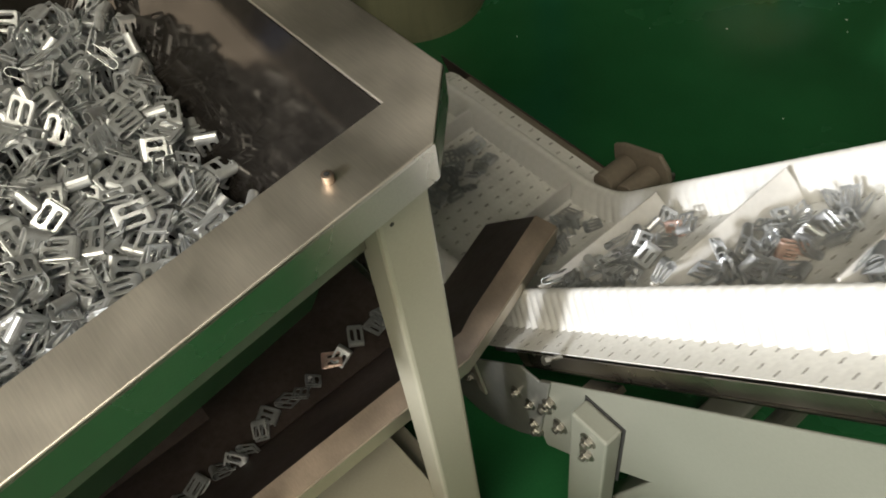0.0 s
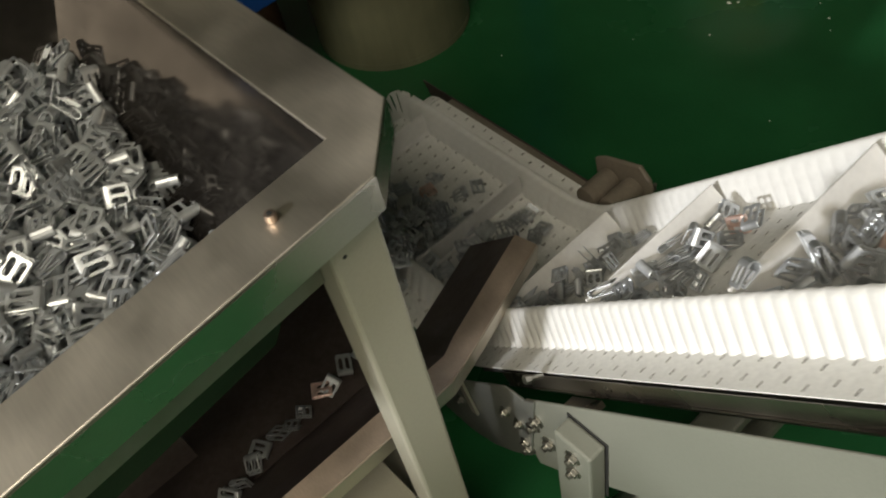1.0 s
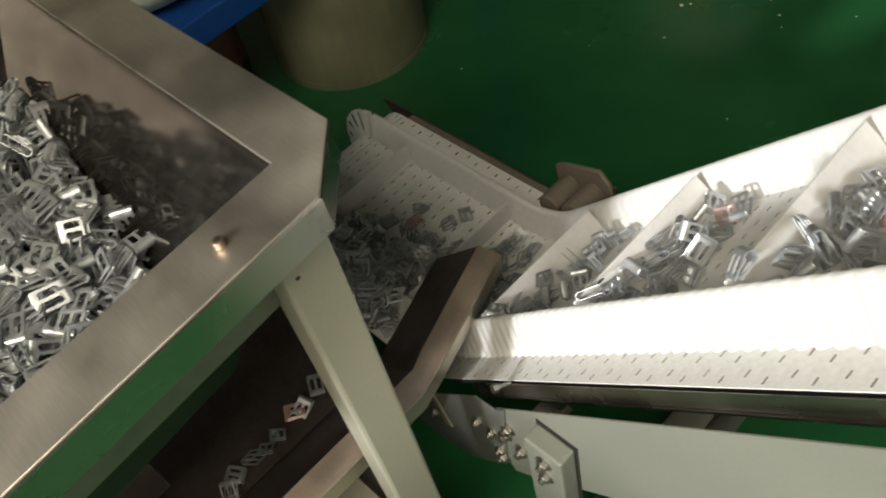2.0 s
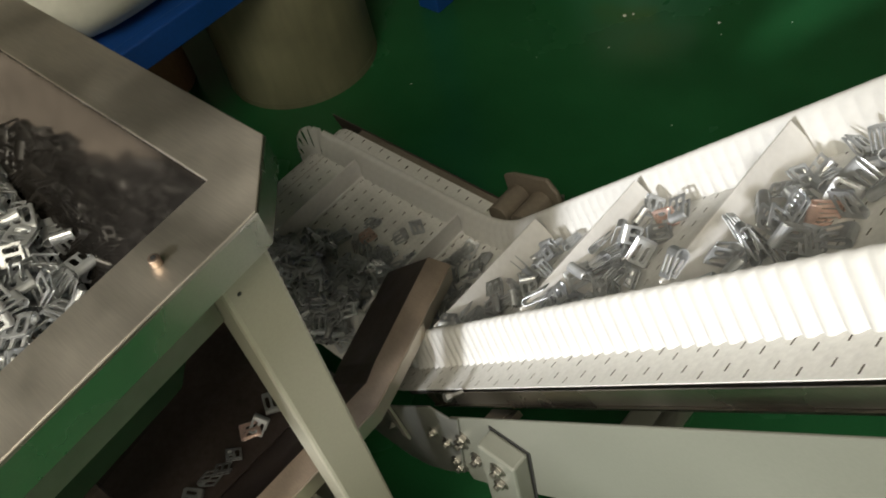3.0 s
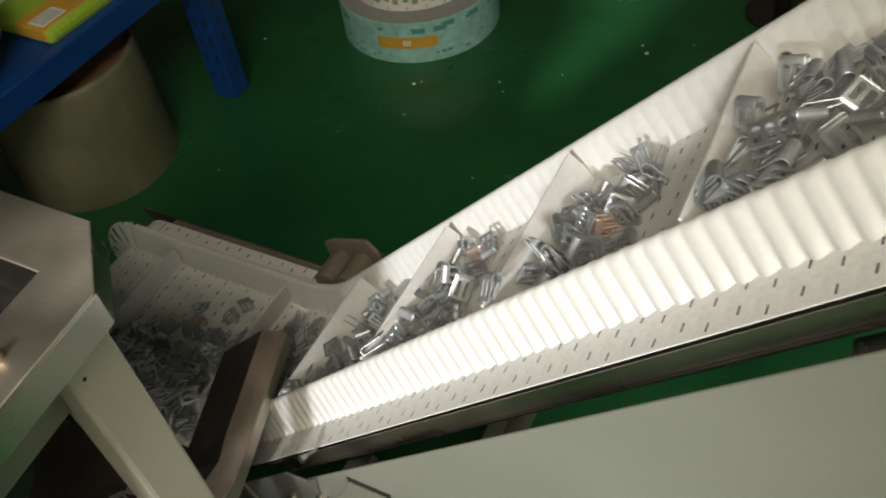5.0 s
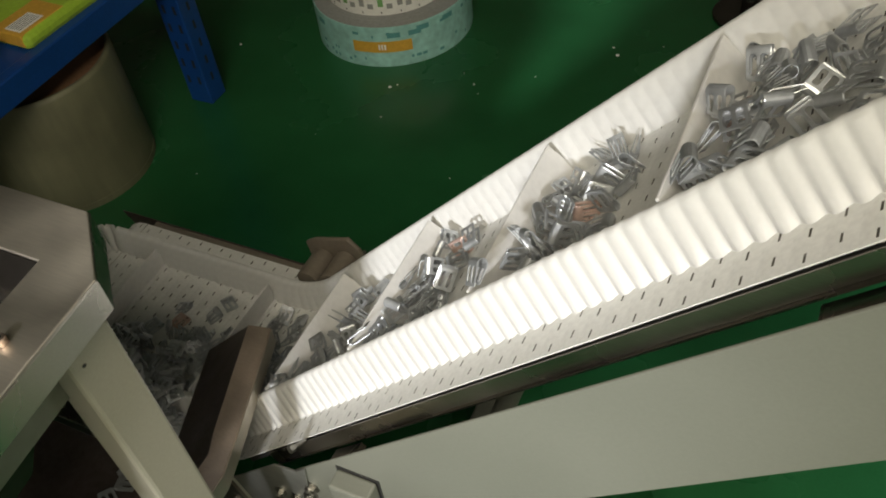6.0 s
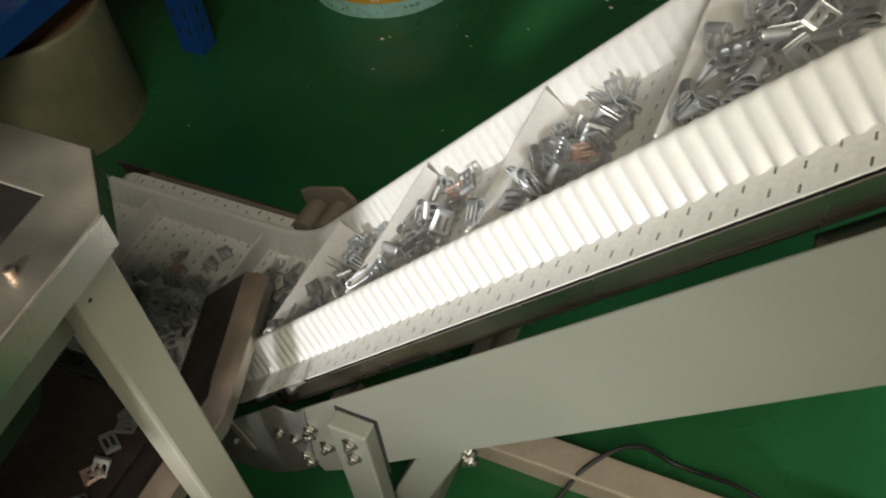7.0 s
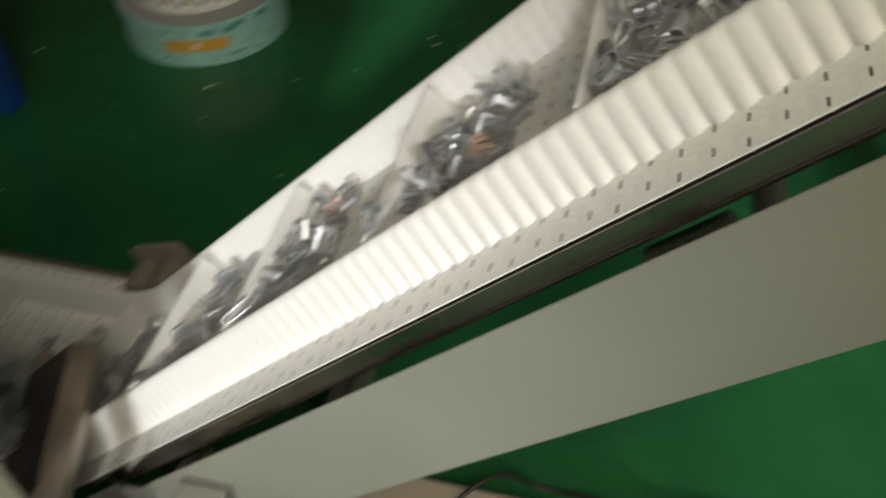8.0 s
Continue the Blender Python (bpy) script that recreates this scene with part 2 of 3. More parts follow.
def hopper():
    h = thing("hopper", "brushed stainless steel feed hopper on square painted legs", "hopper")
    o = RIM
    outer = [(HX1, HY1 + o), (HX1 + o, HY1), (HX1 + o + SKEW, HY0), (HX1 + SKEW, HY0 - o), (HX0, HY0 - o), (HX0 - o, HY0), (HX0 - o, HY1), (HX0, HY1 + o)]
    bm = bmesh.new()
    ci = [(HX1, HY1), (HX1 + SKEW, HY0), (HX0, HY0), (HX0, HY1)]
    idx = [0, 0, 1, 1, 2, 2, 3, 3]
    tops = []
    for z in (ZR, ZR - 0.003):
        vo = [bm.verts.new((x, y, z)) for x, y in outer]
        vi = [bm.verts.new((x, y, z)) for x, y in ci]
        tops.append((vo, vi))
        for k in range(8):
            a, b = vo[k], vo[(k + 1) % 8]
            ia, ib = vi[idx[k]], vi[idx[(k + 1) % 8]]
            bm.faces.new((a, b, ib, ia) if ia is not ib else (a, b, ia))
    for ring, n in ((0, 8), (1, 4)):
        up, dn = tops[0][ring], tops[1][ring]
        for k in range(n):
            bm.faces.new((up[k], up[(k + 1) % n], dn[(k + 1) % n], dn[k]))
    bmesh.ops.recalc_face_normals(bm, faces=bm.faces)
    bmesh.ops.bevel(bm, geom=[e for e in bm.edges if e.calc_face_angle(0) > 0.5], offset=0.0011, segments=2, affect="EDGES", profile=0.5)
    part("rim", bm, STEEL, h, "brushed flat rim with clipped corners")
    # folded skirt below the rim
    skirt = bmesh.new()
    rings = []
    for dz, inset in ((-0.0012, -0.0004), (-0.003, -0.0012), (-0.034, -0.0012), (-0.036, 0.001), (-0.036, 0.012)):
        ring = []
        for k, (x, y) in enumerate(outer):
            cx, cy = (HX0 + HX1) / 2, (HY0 + HY1) / 2
            d = Vector((x - cx, y - cy)).normalized() * inset
            ring.append(skirt.verts.new((x - d.x, y - d.y, ZR + dz)))
        rings.append(ring)
    for a, b in zip(rings, rings[1:]):
        for k in range(8):
            skirt.faces.new((a[k], a[(k + 1) % 8], b[(k + 1) % 8], b[k]))
    part("skirt", skirt, POLISH, h, "bright folded skirt below the rim")
    # sloping inside walls down to a throat over the tray
    bx0, bx1, by0, by1, zb = -0.31, -0.17, -0.53, -0.24, 0.47
    top = [(HX1, HY1), (HX1 + SKEW, HY0), (HX0, HY0), (HX0, HY1)]
    low = [(bx1, by1), (bx1, by0), (bx0, by0), (bx0, by1)]
    mid = [(HX1 - 0.004, HY1 - 0.10), (HX1 + SKEW - 0.004, HY0 + 0.06), (HX0 + 0.08, HY0 + 0.06), (HX0 + 0.08, HY1 - 0.10)]
    for k in range(4):
        n = (k + 1) % 4
        rows = []
        for ring, z in ((top, ZR - 0.004), (mid, 0.70), (low, zb)):
            rows.append([(ring[k][0], ring[k][1], z), (ring[n][0], ring[n][1], z)])
        part("hopper_wall", sheet(rows, 0.002), DARKSTEEL, h, "sloping scuffed inner wall, dark reflections put into its colour")
    ap = sheet([[(HX1 + 0.008, -0.0785, ZR - 0.0045), (HX1 + SKEW + 0.004, HY0, ZR - 0.0045)], [(HX1 + 0.005, -0.0785, 0.735), (HX1 + SKEW + 0.001, HY0, 0.735)]], 0.002)
    part("front_apron", ap, APRON, h, "upright dull stainless front of the hopper")
    bm = box(bx0 - .002, bx1 + .002, by0 - .002, by1 + .002, zb - 0.06, zb)
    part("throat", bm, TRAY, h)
    # legs
    for lx, ly in ((0.0145, -0.0530), (0.018, HY0 + 0.010), (HX0 - 0.012, -0.0530), (HX0 - 0.012, HY0 + 0.010)):
        leg = part("leg", box(lx - 0.0183, lx + 0.0183, ly - 0.0245, ly + 0.0245, 0.012, 0.8155, 0.004), PAINT, h, "square grey-green painted tube leg")
        part("foot", cyl((lx, ly, 0.0), (lx, ly, 0.014), 0.03, 24), BLACK, leg, "black rubber foot")
    for by in (HY0 + 0.03, -0.046):
        part("crossbar", box(HX0 + 0.04, -0.02, by - 0.018, by + 0.018, 0.10, 0.14, 0.003), PAINT, h)
    part("crossbar", box(HX0 - 0.008, HX0 + 0.028, HY0 + 0.06, -0.076, 0.10, 0.14, 0.003), PAINT, h)
    # socket screw through the rim, its small hole in the leg
    a = Vector((0.033, -0.103, ZR))
    bm = cyl(a, a + Vector((0, 0, 0.0070)), 0.0042, 24, bevel=0.0008)
    sc = part("socket_screw", bm, BRASSY, h, "small bright socket screw")
    # Black hex disc paints the shade inside the socket.
    part("socket", cyl(a + Vector((0, 0, 0.0067)), a + Vector((0, 0, 0.0073)), 0.0022, 6), BLACK, sc)
    # Black disc on the leg face stands in for the hole's shade.
    part("hole", cyl((0.0320, -0.0655, 0.776), (0.0331, -0.0655, 0.776), 0.002, 10), BLACK, h)
    return h


hopper()

# ---------------------------------------------------------------- vibrating tray under the hopper
TRAY_Z = 0.285


def feed_tray():
    t = thing("feed_tray", "dark worn steel feeder tray with a bright turned edge", "feeder tray")
    run = [(-0.066, -0.62), (-0.066, 0.045), (-0.078, 0.072), (-0.132, 0.232)]
    top = [(x, y, 0.392) for x, y in run]
    low = [(x - 0.105, y, TRAY_Z) for x, y in run]
    bm = sheet([[top[i], low[i]] for i in range(4)], 0.002)
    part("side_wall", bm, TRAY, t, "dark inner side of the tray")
    out = [(-0.037, -0.62, 0.386), (-0.037, 0.03, 0.386), (-0.050, 0.075, 0.386), (-0.104, 0.243, 0.384)]
    bm = sheet([[top[i], out[i]] for i in range(4)], 0.002)
    part("turned_edge", bm, WORN, t, "bright worn turned edge of the tray")
    bm = sheet([[o, (o[0] - 0.004, o[1], o[2] - 0.035)] for o in out], 0.002)
    part("skirt", bm, STEEL, t)
    bm = sheet([[low[0], low[1]], [(-0.42, p[1], TRAY_Z) for p in low[:2]]], 0.002)
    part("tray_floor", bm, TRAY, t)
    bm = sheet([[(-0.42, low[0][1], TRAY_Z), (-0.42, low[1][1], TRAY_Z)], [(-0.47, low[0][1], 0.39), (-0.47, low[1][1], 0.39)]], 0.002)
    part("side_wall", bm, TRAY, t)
    part("drive_box", box(-0.34, -0.145, -0.55, -0.12, 0.0605, 0.25, 0.01), PAINT, t, "painted vibrator drive under the tray")
    part("spring_plate", box(-0.33, -0.16, -0.118, -0.112, 0.22, TRAY_Z - 0.001), STEEL, t)
    part("spring_plate", box(-0.33, -0.16, -0.558, -0.552, 0.22, TRAY_Z - 0.001), STEEL, t)
    part("stand", box(-0.36, -0.145, -0.56, -0.11, 0.0, 0.06, 0.006), PAINT, t)
    return t


feed_tray()
guard = thing("control_box", "grey-green painted control box beside the feeder tray", "control box")
part("case", box(-0.135, 0.050, -0.58, -0.068, 0.012, 0.194, 0.003), PAINT, guard)
part("lid", box(-0.139, 0.054, -0.584, -0.064, 0.1945, 0.200, 0.0015), PAINT, guard, "flat painted lid")
for x in (-0.11, 0.02):
    for y in (-0.54, -0.11):
        part("foot", cyl((x, y, 0.0), (x, y, 0.0125), 0.014, 20), BLACK, guard)

# ---------------------------------------------------------------- conveyor
XB, ZB, AL = -0.1316, 0.2323, radians(46.14)
YL, YN, YF, YO = 0.0985, 0.1386, 0.380, 0.458
WH = 0.047
BR, ER = 0.18, 0.06
TAN = BR * math.tan(AL / 2)
ARC = BR * AL
S_END = -0.425


def path(s):
    """The belt's line at a length s along it: a frame whose x runs along the belt and whose z stands on it."""
    if s < S_END:
        a = min((S_END - s) / ER, math.pi)
        x, z = XB + S_END - ER * math.sin(a), ZB - ER + ER * math.cos(a)
        rest = max(0.0, (S_END - s) - math.pi * ER)
        return Matrix.Translation((x + rest, 0, z)) @ Matrix.Rotation(-a, 4, "Y")
    if s < -TAN:
        return Matrix.Translation((XB + s, 0, ZB))
    if s < -TAN + ARC:
        a = (s + TAN) / BR
        return Matrix.Translation((XB - TAN + BR * math.sin(a), 0, ZB + BR - BR * math.cos(a))) @ Matrix.Rotation(-a, 4, "Y")
    d = TAN + (s + TAN - ARC)
    return Matrix.Translation((XB + d * math.cos(AL), 0, ZB + d * math.sin(AL))) @ Matrix.Rotation(-AL, 4, "Y")


def at_incline(d, y, n):
    """A place on the incline: d along it from the bend's corner, n off its surface."""
    return Vector((XB + d * math.cos(AL) - n * math.sin(AL), y, ZB + d * math.sin(AL) + n * math.cos(AL)))


RUN = [(0.0, -0.213), (0.25, -0.175), (0.5, -0.136), (0.75, -0.095), (1.0, -0.055), (1.2, -0.018), (1.3, -0.003), (1.4, 0.0),
       (7.25, 0.0), (7.35, 0.004), (7.5, 0.024), (7.75, 0.053), (8.0, 0.085)]
MOVING = []


def rides(ob, s, local):
    MOVING.append((ob, s, local))
    ob.matrix_basis = path(s) @ local
    return ob


PITCH, STEP = 0.229, 0.0229
CLEAT0 = -0.0993
belt = thing("conveyor_belt", "white corrugated-sidewall conveyor belt with upright cleats", "conveyor belt")


def belt_base(shift):
    """One short length of belt with real slots through it, their walls painted dark as shade."""
    bm = bmesh.new()
    n = 16
    w = (YO - YL) / n
    hl, hw = 0.0009, 0.0040
    t = 0.005

    def quad(x0, x1, y0, y1):
        vs = [bm.verts.new(p) for p in ((x0, y0, 0), (x1, y0, 0), (x1, y1, 0), (x0, y1, 0))]
        bm.faces.new(vs)

    X0, X1 = -STEP / 2, STEP / 2
    for i in range(n):
        y0, y1 = YL + i * w, YL + (i + 1) * w
        c = (y0 + y1) / 2 + shift
        quad(X0, -hl, y0, y1), quad(hl, X1, y0, y1)
        quad(-hl, hl, y0, c - hw), quad(-hl, hl, c + hw, y1)
        a = [(-hl, c - hw), (hl, c - hw), (hl, c + hw), (-hl, c + hw)]
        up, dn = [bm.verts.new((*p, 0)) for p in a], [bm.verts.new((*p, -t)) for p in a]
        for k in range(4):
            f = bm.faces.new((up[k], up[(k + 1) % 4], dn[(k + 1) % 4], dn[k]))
            # slot walls take the painted shade colour
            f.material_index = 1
    for y in (YL, YO):
        vs = [bm.verts.new(p) for p in ((X0, y, 0), (X1, y, 0), (X1, y, -0.0012), (X0, y, -0.0012))]
        bm.faces.new(vs)
    me = bpy.data.meshes.new("belt_length")
    bm.to_mesh(me)
    bm.free()
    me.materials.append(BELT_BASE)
    me.materials.append(SLOT_SHADE)
    return me


WAVE = PITCH / 13


def wave_wall(y0, lean, deep):
    """One rib of the corrugated side wall: a soft wave, strongest at the foot, leaning a little."""
    t = 0.0105
    z = [0.0, 0.0025, WH * 0.2, WH * 0.42, WH * 0.64, WH * 0.84, WH - 0.0035, WH - 0.0010, WH]
    amp = [deep, deep * 0.95, deep * 0.66, deep * 0.46, deep * 0.36, deep * 0.32, deep * 0.30, deep * 0.30, deep * 0.30]
    slim = [0, 0, 0, 0, 0, 0, 0.0004, 0.0018, 0.0040]
    n = 12

    def point(u, j, side):
        f = z[j] / WH
        a = 2 * math.pi * u
        wave = amp[j] * (math.cos(a + 0.35 * math.sin(a)))
        y = y0 + lean * f + wave + (slim[j] if side == 0 else t - slim[j])
        return Vector(((u - 0.5) * WAVE + 0.0034 * f, y, z[j]))

    verts, faces, normals = [], [], []
    for side in (0, 1):
        for k in range(n + 1):
            for j in range(len(z)):
                u = k / n
                verts.append(point(u, j, side))
                du = point(u + 0.01, j, side) - point(u - 0.01, j, side)
                dz = point(u, min(j + 1, len(z) - 1), side) - point(u, max(j - 1, 0), side)
                nn = du.cross(dz).normalized()
                if side:
                    nn = -nn
                if j == len(z) - 1:
                    nn = (nn + Vector((0, 0, 1.4))).normalized()
                normals.append(nn)
    m = len(z)
    half = (n + 1) * m
    for k in range(n):
        for j in range(m - 1):
            a, b = k * m + j, (k + 1) * m + j
            faces.append((a, b, b + 1, a + 1))
            faces.append((half + a + 1, half + b + 1, half + b, half + a))
        a, b = k * m + m - 1, (k + 1) * m + m - 1
        faces.append((a, b, half + b, half + a))
    me = bpy.data.meshes.new("side_wall_rib")
    me.from_pydata([tuple(v) for v in verts], [], faces)
    me.materials.append(BELT)
    for p in me.polygons:
        p.use_smooth = True
    me.normals_split_custom_set_from_vertices([tuple(v) for v in normals])
    return me


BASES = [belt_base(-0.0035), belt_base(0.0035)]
WAVES = [wave_wall(YN + 0.0005, 0.014, 0.0021), wave_wall(YF + 0.003, 0.012, 0.0008)]
for i in range(-33, 84):
    ob = new("belt_length", BASES[i % 2])
    ob.parent = belt
    rides(ob, i * STEP, Matrix())
for i in range(-43, 109):
    for w in WAVES:
        wv = new("side_wall_rib", w)
        wv.parent = belt
        rides(wv, i * WAVE, Matrix())


def cleat_mesh():
    bm = bmesh.new()
    y0, y1, h = YN + 0.018, YF + 0.004, WH + 0.001
    t = 0.0015
    bm = slab([(-t, y0 + 0.003, 0), (-t, y1, 0), (-t, y1, h * 0.55), (-t, y1 - 0.004, h), (-t, y0 + 0.008, h), (-t, y0 + 0.003, h * 0.6)], (2 * t, 0, 0), bevel=0.0006)
    box(-0.006, 0.006, y0 + 0.003, y1, 0.0, 0.004, 0.0015, bm=bm)
    return mesh("cleat", bm, PLATE)


CLEAT = cleat_mesh()
for i in range(-2, 8):
    ob = new("cleat", CLEAT)
    ob.parent = belt
    rides(ob, CLEAT0 + PITCH * i, Matrix.Rotation(radians(4), 4, "Y"))


def incline_box(d0, d1, y0, y1, n0, n1, bevel=0.0):
    m = Matrix.Translation((XB, 0, ZB)) @ Matrix.Rotation(-AL, 4, "Y")
    return box(d0, d1, y0, y1, n0, n1, bevel, m)


def conveyor():
    c = thing("inclined_conveyor", "inclined conveyor frame of off-white panels and stainless rails", "conveyor")
    D1 = 1.95
    # slider bed below the belt, its black giving the slots their shade
    part("slider_bed", incline_box(0.07, D1, YL + 0.004, YO - 0.004, -0.012, -0.0065), UNDER, c)
    part("slider_bed", box(XB + S_END, XB - 0.07, YL + 0.004, YO - 0.004, ZB - 0.012, ZB - 0.0065), UNDER, c)
    # bright rails along the belt edges, with a polished ledge below
    for y0, y1 in ((0.0930, 0.0943), (YO + 0.003, YO + 0.0043)):
        part("rail", incline_box(0.155, D1, y0, y1, -0.0185, -0.0012), RAIL, c, "stainless belt rail")
        part("rail_lip", incline_box(0.155, D1, y0 - 0.003, y1, -0.0210, -0.0188), MIRROR, c)
    for y0, y1 in ((0.0760, 0.0790), (YO + 0.015, YO + 0.018)):
        p = [at_incline(0.215, y0, -0.0248), at_incline(D1, y0, -0.0255), at_incline(D1, y0, -0.166), at_incline(0.28, y0, -0.146), (0.085, y0, 0.248), (0.046, y0, 0.214),
             (0.026, y0, 0.255), (0.026, y0, 0.345)]
        part("side_panel", slab(p, (0, y1 - y0, 0), bevel=0.0008), PAINT_SHADED, c, "large off-white side panel, shade put into its paint colour")
    for d in (0.45, 0.95, 1.4):
        part("cross_tube", cyl(at_incline(d, 0.079, -0.12), at_incline(d, YO + 0.015, -0.12), 0.012, 20), PAINT_SHADED, c)
    part("rail_bracket", incline_box(0.30, 0.36, 0.0795, 0.0930, -0.034, -0.0265), RAIL, c)
    part("rail_bracket", incline_box(0.92, 0.98, 0.0795, 0.0930, -0.034, -0.0265), RAIL, c)
    # curved stainless cheek plates at the low end
    for y0, y1 in ((0.0725, 0.0755), (YO + 0.0185, YO + 0.0215)):
        low_x = -0.50 if y0 > 0.2 else -0.60
        pts = [(low_x, y0, 0.191 if y0 > 0.2 else 0.225), (low_x, y0, 0.12), (-0.13, y0, 0.12)]
        pts += [(-0.09, y0, 0.124), (-0.045, y0, 0.145), (0.0, y0, 0.185), (0.035, y0, 0.225)]
        for k in range(14):
            m = path(0.235 - 0.335 * k / 13) @ Vector((0, 0, (-0.004 if k > 1 else -0.024) - (0.034 if y0 > 0.2 else 0.0)))
            pts.append((m.x, y0, m.z))
        part("cheek_plate", slab(pts, (0, y1 - y0, 0), bevel=0.0006), CHEEK, c, "bent stainless cheek plate round the low end")
    part("end_shaft", cyl((XB + S_END, 0.076, ZB - ER - 0.004), (XB + S_END, YO + 0.016, ZB - ER - 0.004), 0.012), POLISH, c)
    part("end_roller", cyl((XB + S_END, 0.1, ZB - ER - 0.004), (XB + S_END, YO - 0.004, ZB - ER - 0.004), ER - 0.012, 32), NYLON, c)
    # cover on the far side of the low end, shadow put into its colour
    part("end_cover", slab([(-0.648, 0.4855, 0.212), (-0.20, 0.4855, 0.212), (-0.20, 0.4855, 0.13), (-0.595, 0.4855, 0.13)], (0, 0.002, 0)), TRAY, c, "steel side plate past the belt's end, coloured dark for its shadow")
    part("far_rail", box(-0.565, -0.20, YO + 0.0045, 0.4850, 0.2075, 0.2110, 0.0008), GUARD, c, "brown-grey flange along the belt's far edge")
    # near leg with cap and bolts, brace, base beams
    leg = part("leg", box(0.107, 0.158, 0.050, 0.0745, 0.0, 0.428, 0.003), PAINT_SHADED, c, "flat off-white tube leg bolted to the panel")
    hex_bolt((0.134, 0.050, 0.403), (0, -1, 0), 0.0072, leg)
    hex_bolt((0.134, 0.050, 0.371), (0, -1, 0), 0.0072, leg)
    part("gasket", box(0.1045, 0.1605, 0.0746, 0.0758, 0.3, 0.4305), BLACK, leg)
    part("leg", box(0.107, 0.158, YO + 0.02, YO + 0.067, 0.0, 0.428, 0.004), PAINT_SHADED, c)
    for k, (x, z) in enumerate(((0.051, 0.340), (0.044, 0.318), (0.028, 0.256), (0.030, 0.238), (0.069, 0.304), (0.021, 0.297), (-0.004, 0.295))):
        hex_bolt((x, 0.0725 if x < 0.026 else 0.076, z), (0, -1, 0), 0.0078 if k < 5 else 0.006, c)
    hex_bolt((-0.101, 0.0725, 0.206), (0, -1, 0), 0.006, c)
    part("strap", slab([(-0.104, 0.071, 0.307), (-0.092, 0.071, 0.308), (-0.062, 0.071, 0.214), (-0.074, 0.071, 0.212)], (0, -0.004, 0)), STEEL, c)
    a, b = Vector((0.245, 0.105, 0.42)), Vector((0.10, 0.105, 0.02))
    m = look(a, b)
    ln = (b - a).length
    br = part("brace", box(-0.022, 0.022, -0.022, 0.022, -ln, 0.0, 0.003, m), PAINT_SHADED, c, "square painted brace under the panel")
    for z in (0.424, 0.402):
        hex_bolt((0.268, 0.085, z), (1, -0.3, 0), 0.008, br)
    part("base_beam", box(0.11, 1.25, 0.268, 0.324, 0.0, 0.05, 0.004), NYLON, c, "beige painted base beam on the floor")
    part("base_beam", box(0.105, 0.16, 0.078, YO + 0.02, 0.0, 0.05, 0.004), PAINT_SHADED, c)
    part("top_leg", box(1.17, 1.22, 0.025, 0.0755, 0.0, 1.44, 0.004), PAINT_SHADED, c)
    part("top_leg", box(1.17, 1.22, YO + 0.019, YO + 0.069, 0.0, 1.44, 0.004), PAINT_SHADED, c)
    # screw and small bracket on the near rail
    bm = cyl((0.052, 0.0925, 0.424), (0.047, 0.078, 0.430), 0.0032, 14)
    cyl((0.047, 0.078, 0.430), (0.045, 0.072, 0.432), 0.0055, 6, bm=bm)
    part("rail_screw", bm, BOLT, c, "bright screw in the rail")
    part("bracket", slab([(0.108, 0.082, 0.395), (0.147, 0.082, 0.437), (0.137, 0.082, 0.456), (0.115, 0.082, 0.443)], (0, 0.003, 0), bevel=0.001), PAINT, c)
    # hold-down plate with its two rollers at the far bend
    hp = part("roller_plate", slab([(-0.226, 0.492, 0.268), (-0.222, 0.492, 0.238), (-0.120, 0.492, 0.236), (-0.112, 0.492, 0.262), (-0.118, 0.492, 0.284),
                                    (-0.138, 0.492, 0.304), (-0.205, 0.492, 0.282)], (0, 0.008, 0), bevel=0.002), GUARD, c, "brown-grey plate carrying two hold-down rollers")
    for x, z in ((-0.192, 0.246), (-0.146, 0.256)):
        part("roller", cyl((x, 0.432, z), (x, 0.491, z), 0.0195, 28, bevel=0.002), GUARD, hp)
    hex_bolt((-0.118, 0.500, 0.268), (0, 1, 0), 0.005, hp)
    return c


conveyor()


# ---------------------------------------------------------------- metal clips
def strap(profile, width, slots, thick):
    """A punched strap bent along a profile. slots: per stretch 1 where it is punched; per point 2 where a slot's round end lies."""
    verts, faces, cols = [], [], []
    vs = [0.0, 0.04, 0.14, 0.43, 0.57, 0.86, 0.96, 1.0]
    n = len(profile)
    for k, (x, z, nx, nz) in enumerate(profile):
        col = []
        across = width * (0.82 if k in (0, n - 1) else 1.0)
        for j, f in enumerate(vs):
            if slots[k] >= 2 and j in (2, 3, 4, 5):
                f += 0.075 if j in (2, 4) else -0.075
            i = len(verts)
            in_, out = (0.28, 0.72) if j in (0, 7) or k in (0, n - 1) else (0.0, 1.0)
            verts.append((x - nx * thick * in_, (f - 0.5) * across, z - nz * thick * in_))
            verts.append((x - nx * thick * out, (f - 0.5) * across, z - nz * thick * out))
            col.append((i, i + 1))
        cols.append(col)
    cells = {(k, j) for k in range(n - 1) for j in range(7) if not (slots[k] in (1, 2) and j in (2, 4))}
    for k, j in sorted(cells):
        a, b, c, d = cols[k][j], cols[k + 1][j], cols[k + 1][j + 1], cols[k][j + 1]
        faces.append((a[0], b[0], c[0], d[0]))
        faces.append((d[1], c[1], b[1], a[1]))
        for p, q, kk, jj in ((a, b, k, j - 1), (c, d, k, j + 1), (b, c, k + 1, j), (d, a, k - 1, j)):
            if (kk, jj) not in cells:
                faces.append((q[0], p[0], p[1], q[1]))
    return verts, faces


